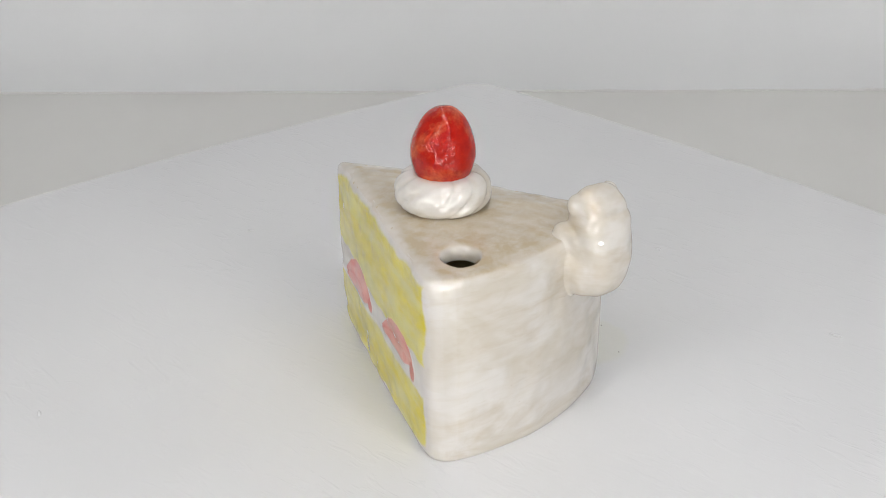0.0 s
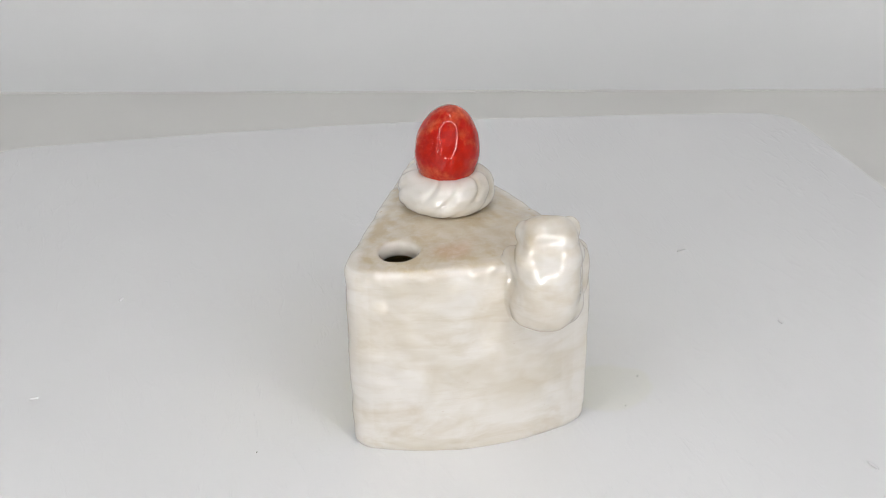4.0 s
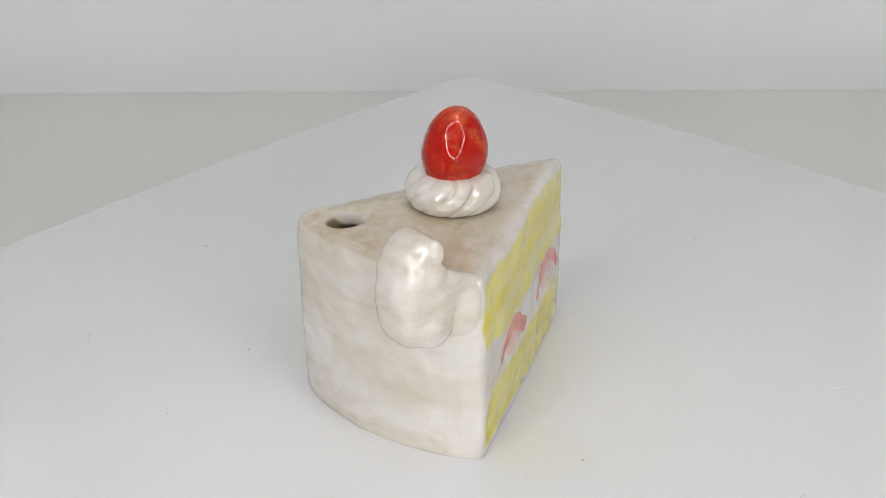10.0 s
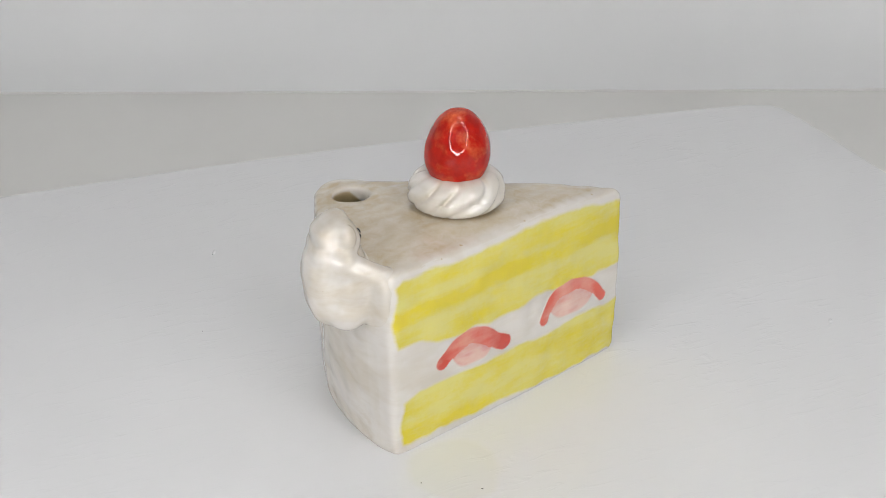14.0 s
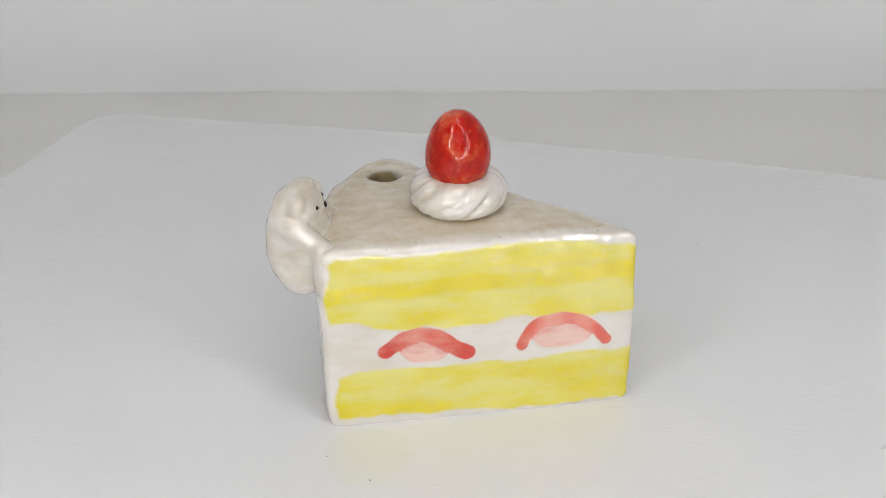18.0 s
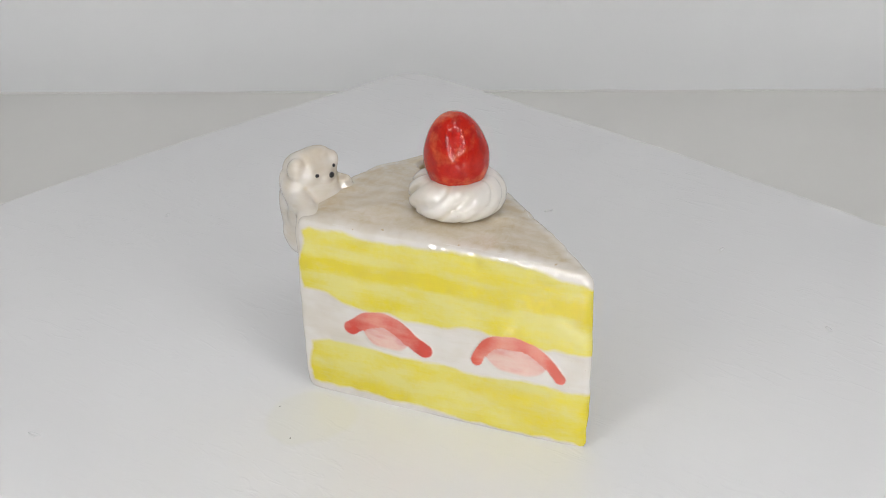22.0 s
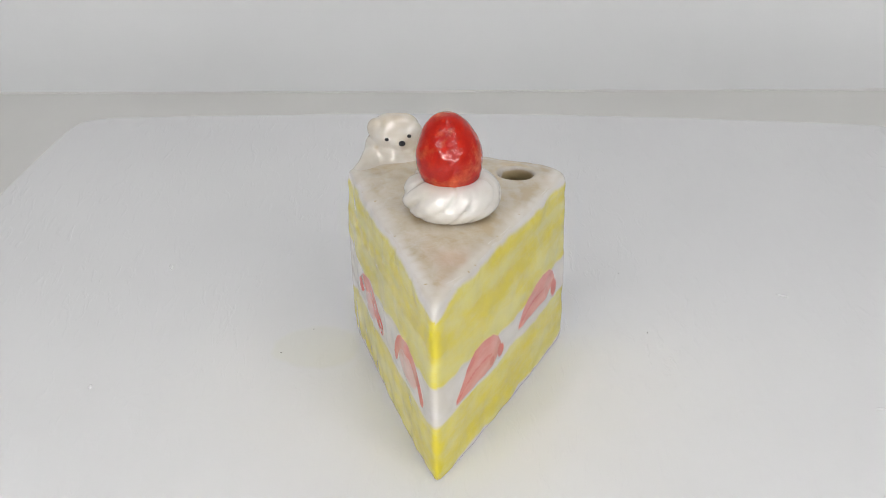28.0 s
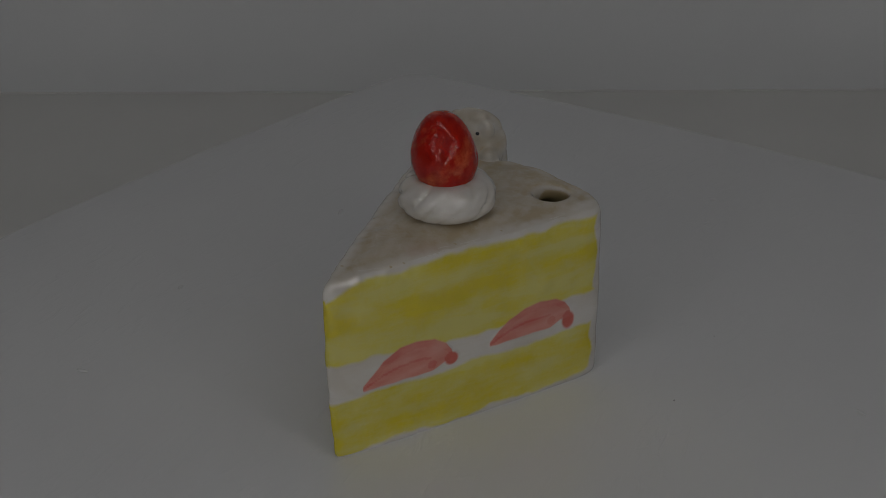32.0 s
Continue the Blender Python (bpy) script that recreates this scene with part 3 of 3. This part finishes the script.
    def leaning(tip, end, base, high, lobe):
        """A strawberry half seen aslant: a thin tip, an arched back, a blunt end with a small dark lobe below it."""
        def red(s, z):
            a = abs(s)
            x = (a - tip) / (end - tip)
            w = noise.noise(Vector((s * 80, z * 80, high * 330)))
            ball = 1 - math.hypot((a - lobe[0]) / 0.0062, (z - lobe[1]) / lobe[2])
            d = -1.0
            roof = base + (high - base) * float(np.interp(x, (0, 0.10, 0.24, 0.42, 0.60, 0.80, 0.93, 1.0), (0.10, 0.36, 0.70, 0.93, 1.0, 0.92, 0.68, 0.4)))
            bottom = base + (high - base) * 0.25 * max(0.0, (x - 0.76) / 0.24)
            if 0 < x < 1:
                d = min(roof - z, z - bottom, (a - tip) * 0.7, (end - a) * 0.8) + 0.0007 * w + 0.0005
            load = 0.30 + 0.55 * noise.noise(Vector((s * 45, z * 150, 2)))
            if roof - z < 0.0065:
                load += 0.22
            if abs(z - base - (roof - base) * 0.45) < 0.0011 and x < 0.75:
                load += 0.35
            if math.hypot(a - tip - (end - tip) * 0.76, z - base - 0.006) < 0.0042:
                load += 0.4
            if ball > -0.1:
                load = 0.95
            return soft(max(d, ball * 0.005), 0.0018), load
        return red

    red_label, pink_label = "brushed red strawberry half under clear glaze", "brushed pink strawberry half under clear glaze"
    stroke_one = ((0.1454, 0.0645), (0.1557, 0.0712), (0.1696, 0.0820), (0.1840, 0.0872), (0.1990, 0.0832), (0.2130, 0.0722))
    stroke_two = ((0.0263, 0.0642), (0.0337, 0.0742), (0.0481, 0.0862), (0.0644, 0.0905), (0.0835, 0.0882), (0.0930, 0.0788), (0.0985, 0.0660))
    for mat, spine, half, base, fill_from, fill_to in ((M_RED, stroke_one, 0.0071, 0.0592, 0.1560, 0.2040), (M_ROSE, stroke_two, 0.0052, 0.0612, 0.0350, 0.0930)):
        patch("painted_strawberry", mat, spine[0][0] - 0.010, spine[-1][0] + 0.010, base - 0.006, 0.101, over_bands(crescent(spine, half, base, fill_from, fill_to)), red_label, 0.00045, 0.00020)
    for tip, end, base, high, lobe in ((0.0300, 0.1125, 0.0600, 0.0910, (0.1115, 0.0654, 0.0058)), (0.1485, 0.2305, 0.0650, 0.0935, (0.2285, 0.0660, 0.0085))):
        patch("painted_strawberry", M_PINK, -end - 0.010, -tip + 0.004, 0.052, high + 0.006, over_bands(leaning(tip, end, base, high, lobe)), pink_label, 0.00045, 0.00019)

    cream_swirl(slice_)
    strawberry(slice_)
    bear(slice_, tree)
    return slice_


TOPPING = Vector((-0.0060, 0.0036))


def cream_swirl(slice_):
    """A piped rosette: a thick ring with slanting furrows and a dip in which the strawberry sits."""
    rings, thin, ridges = [], [], 10
    for i in range(44):
        a = 2 * math.pi * i / 44
        ring = []
        for j in range(264):
            b = 2 * math.pi * j / 264
            ca, sa = math.cos(a), math.sin(a)
            turn = ridges * (b - 0.55 * (sa + 0.3 * ca)) + 0.8 * math.sin(2 * b + 1) + 0.5 * math.sin(5 * b)
            furrow = -abs(math.cos(turn / 2)) ** 8 * 0.0020 * (1 + 0.75 * math.sin(3.0 * b + 1) * math.cos(2 * b))
            fat = 0.0175 + furrow * max(0, 0.35 + 0.65 * ca + 0.3 * sa) + 0.0016 * noise.noise(Vector((math.cos(b) * 2, math.sin(b) * 2, 3 + ca))) + 0.0006 * noise.noise(Vector((math.cos(b) * 6, math.sin(b) * 6, 3 * sa)))
            r = 0.0236 + fat * ca + 0.0030 * max(0, ca) * max(0, -sa)
            z = 0.1852 + 0.0160 * sa * (1 + furrow * 14)
            ring.append(((TOPPING.x + r * math.cos(b)) * U, (TOPPING.y + r * math.sin(b)) * U, z * U))
            # tan where the glaze has run off the furrows' lips and at the foot
            thin.append(-0.26 + 0.45 * furrow / -0.002 * max(0.0, noise.noise(Vector((math.cos(b) * 3, math.sin(b) * 3, 4 + sa))) + 0.3) + 1.2 * max(0.0, 0.1745 - z) / 0.006)
        rings.append(ring)
    verts, faces = rings_to_mesh(rings + [rings[0]], False, False)
    thin += thin[:264]
    part("cream_swirl", mesh_of("cream_swirl", verts, faces, M_CREAM, True, [("thin", thin)]), slice_, "white piped cream ring with slanting furrows")


def strawberry(slice_):
    prof = [(0.0, 0.1850), (0.010, 0.1853), (0.0178, 0.1890), (0.0214, 0.1950), (0.0246, 0.2020), (0.0275, 0.2110), (0.0276, 0.2200), (0.0260, 0.2292),
            (0.0229, 0.2380), (0.0188, 0.2455), (0.0138, 0.2514), (0.0080, 0.2554), (0.0, 0.2568)]
    t = np.linspace(0, len(prof) - 1, 60)
    r = np.interp(t, range(len(prof)), [p[0] for p in prof])
    z = np.interp(t, range(len(prof)), [p[1] for p in prof])
    for _ in range(6):
        r[1:-1] = (r[:-2] + 2 * r[1:-1] + r[2:]) / 4
        z[1:-1] = (z[:-2] + 2 * z[1:-1] + z[2:]) / 4
    rings = []
    for rr, zz in zip(r[1:-1], z[1:-1]):
        ring = []
        for j in range(96):
            b = 2 * math.pi * j / 96
            way = Vector((math.cos(b), math.sin(b), (zz - 0.22) * 28))
            k = 1 + 0.030 * noise.noise(way * 1.3) + 0.016 * noise.noise(way * 3.1)
            lean = zz - 0.19
            ring.append(((TOPPING.x + 0.032 * lean + rr * k * math.cos(b)) * U, (TOPPING.y + 0.050 * lean + rr * k * math.sin(b)) * U, zz * U))
        rings.append(ring)
    verts, faces = rings_to_mesh(rings)
    thin = [max(0.0, 0.16 - (v[2] / U - 0.19) * 7) + 0.02 for v in verts]
    turns = [math.atan2(v[1] / U - TOPPING.y, v[0] / U - TOPPING.x) for v in verts]
    crawl = [min(1.0, max(0.0, 4.0 * (0.80 - math.cos(a + 0.17)))) for a in turns]
    part("strawberry", mesh_of("strawberry", verts, faces, M_BERRY, True, [("thin", thin), ("crawl", crawl)]), slice_, "glossy red strawberry with pale orange patches")


def bear(slice_, slice_skin):
    """A small bear that hangs on the back edge and looks over the top; one skin that runs out into the slice."""
    f = Vector((-0.62, 0.785, 0)).normalized()
    s = Vector((f.y, -f.x, 0))
    up = Vector((0, 0, 1))
    home = Vector((0.1185, -0.0500, 0.1890))
    shells = []

    def blob(side, ahead, high, rx, ry, rz, tip=0.0, lean=0.0, power=2.0):
        turn = Matrix.Rotation(radians(lean), 3, f) @ Matrix.Rotation(radians(tip), 3, s)
        centre = home + s * side + f * ahead + up * high
        shells.append(ellipsoid(centre * U, [v * U for v in (rx, ry, rz)], [turn @ a for a in (s, f, up)], 20, power))

    # a square-set head, its back sloping, that runs into the trunk without a neck
    blob(0.0010, 0.0015, -0.0015, 0.0228, 0.0180, 0.0190, 30, 0, 2.6)
    blob(0.0005, -0.0010, -0.0110, 0.0248, 0.0195, 0.0165, 0, 0, 2.4)
    # brow, cheeks and muzzle
    blob(0.0000, 0.0080, 0.0030, 0.0180, 0.0100, 0.0100)
    blob(0.0110, 0.0100, -0.0065, 0.0110, 0.0085, 0.0085)
    blob(-0.0035, 0.0145, -0.0045, 0.0100, 0.0085, 0.0075)
    # small ears at the corners of the head
    blob(0.0180, 0.0070, 0.0030, 0.0088, 0.0078, 0.0118, -14, 10)
    blob(-0.0148, 0.0080, 0.0035, 0.0085, 0.0078, 0.0108, -14, -10)
    blob(-0.0040, 0.0030, 0.0100, 0.0150, 0.0115, 0.0085, 20)
    # trunk with a straight back
    blob(0.0010, 0.0005, -0.0370, 0.0262, 0.0262, 0.0395, 3, 0, 2.6)
    blob(0.0010, -0.0010, -0.0170, 0.0268, 0.0210, 0.0240, 0, 0, 2.5)
    # one arm runs from the shoulder along the rim as far as the slice's corner
    for k in range(7):
        g = k / 6
        blob(0.0185 + 0.0095 * g, 0.0050 + 0.0290 * g, -0.0185 - 0.0085 * g, 0.0125 - 0.0030 * g, 0.0115 - 0.0020 * g, 0.0125 - 0.0040 * g)
    blob(0.0200, 0.0140, -0.0360, 0.0125, 0.0160, 0.0180)
    corner = min(range(len(PLAN)), key=lambda k: (Vector(PLAN[k]) - BACK_A).length)
    for back, wide, thick, tall in ((48, 0.0230, 0.0085, 0.0300), (22, 0.0230, 0.0045, 0.0270)):
        spot, away = PLAN[corner - back], OUTWARD[corner - back]
        shells.append(ellipsoid(Vector((*spot, 0.1450)) * U, [v * U for v in (wide, thick, tall)], ((-away[1], away[0], 0), (*away, 0), (0, 0, 1)), 20, 2.4))
    blob(0.0190, 0.0030, -0.0130, 0.0125, 0.0140, 0.0130)
    # the other is short, with a round paw on the top
    for k in range(5):
        g = k / 4
        blob(-0.0180 - 0.0065 * g, 0.0030 + 0.0120 * g, -0.0210 + 0.0045 * g, 0.0110 - 0.0027 * g, 0.0110 - 0.0030 * g, 0.0120 - 0.0045 * g)
    # hind legs that taper to the foot
    blob(0.0190, 0.0060, -0.0550, 0.0120, 0.0190, 0.0220, 0, 8)
    blob(-0.0180, 0.0040, -0.0540, 0.0120, 0.0190, 0.0215, 0, -8)
    # the stretch of slice that it is luted to, just under the slice's own skin
    near = [k for k in range(len(PLAN)) if (Vector(PLAN[k]) - home.xy).length < 0.062]
    rings = []
    for k in near:
        top_z = top_height(PLAN[k]) - 0.0004
        ring = [(0.026, 0.085), (0.0003, 0.085), (0.0003, top_z - 0.009), (0.0008, top_z - 0.005), (0.0030, top_z - 0.0022), (0.0046, top_z - 0.0006), (0.0070, top_z), (0.026, top_z)]
        rings.append([(*((PLAN[k] - OUTWARD[k] * inset) * U), z * U) for inset, z in ring])
    shells.append(rings_to_mesh(rings))
    co, no, polys = remeshed(*joined(shells), 0.00042, 20)
    # glaze runs thin in the creases and over sharp edges
    pairs = np.array([(q[i], q[(i + 1) % len(q)]) for q in polys for i in range(len(q))])
    count = np.bincount(pairs[:, 0], minlength=len(co))[:, None]
    rub = (0.15 + 0.45 * np.clip((0.168 * U - co[:, 2]) / 0.004, 0, 1))[:, None] * np.clip((0.176 * U - co[:, 2]) / 0.002, 0, 1)[:, None]
    for _ in range(60):
        total = np.stack([np.bincount(pairs[:, 0], co[pairs[:, 1], k], len(co)) for k in range(3)], 1)
        co = co + (total / np.maximum(count, 1) - co) * rub
    soft_co = co.copy()
    for _ in range(6):
        soft_co = np.stack([np.bincount(pairs[:, 0], soft_co[pairs[:, 1], k], len(co)) for k in range(3)], 1) / np.maximum(count, 1)
    hollow = np.sum((soft_co - co) * no, axis=1) / 0.00014
    # it shares the slice's unevenness, so that the joint runs out smoothly
    co = wobble(co, no, BODY_UNEVEN)
    clear = []
    for p in co:
        place, out, _, _ = slice_skin.find_nearest(Vector(p))
        clear.append((Vector(p) - place).dot(out))
    clear = np.clip((np.array(clear) - 0.0004) / 0.0030, 0, 1)
    co = co + (wobble(co, no, [(0.0085, 0.0005), (0.0042, 0.00013), (0.002, 0.00002)]) - co) * clear[:, None]
    thin = np.array([0.02 + 0.55 * min(1.0, max(0.35, (p[2] / U - 0.165) / 0.02)) * noise.noise(Vector(p) / 0.0055 + Vector((2, 7, 1))) + 0.1 * noise.noise(Vector(p) / 0.0018) for p in co]) + np.clip(hollow - 0.35, 0, 0.55) + 0.6 * np.clip(-hollow - 0.9, 0, 0.6)
    thin += 0.30 * np.clip((co[:, 2] / U - 0.192) / 0.008, 0, 1)
    thin *= 0.25 + 0.75 * clear
    verts, faces = [tuple(p) for p in co], list(polys)
    dark = len(faces)
    skin = BVHTree.FromPolygons([Vector(p) for p in co], polys)
    for spot, size in (((0.1141, -0.0333, 0.1879), 0.0020), ((0.0978, -0.0444, 0.1915), 0.0020), ((0.1005, -0.0380, 0.1857), 0.0031)):
        place, out, _, _ = skin.find_nearest(Vector(spot) * U)
        across = out.cross(up).normalized()
        v, q = ellipsoid(place, [size * U, size * U * 0.85, size * U * 0.5], (across, out.cross(across), out), 8)
        o = len(verts)
        verts += v
        faces += [tuple(i + o for i in k) for k in q]
    me = mesh_of("bear_figure", verts, faces, M_CREAM, True, [("thin", np.concatenate([thin, np.zeros(len(verts) - len(thin))]))])
    me.materials.append(M_BLACK)
    for k in range(dark, len(faces)):
        me.polygons[k].material_index = 1
    part("bear_figure", me, slice_, "small white glazed bear with black eyes and nose")


setting()
wall_joint()
ring_light()
turntable()
BOARD = display_board()
paint_flecks(BOARD)
dirt_specks(BOARD)
CAKE = cake_slice()


def motions():
    rows = [(t, pose(0, 0, 0, 0, 0, a)) for t, a in TURN]
    walk(BOARD, rows)
    walk(CAKE, rows)


motions()
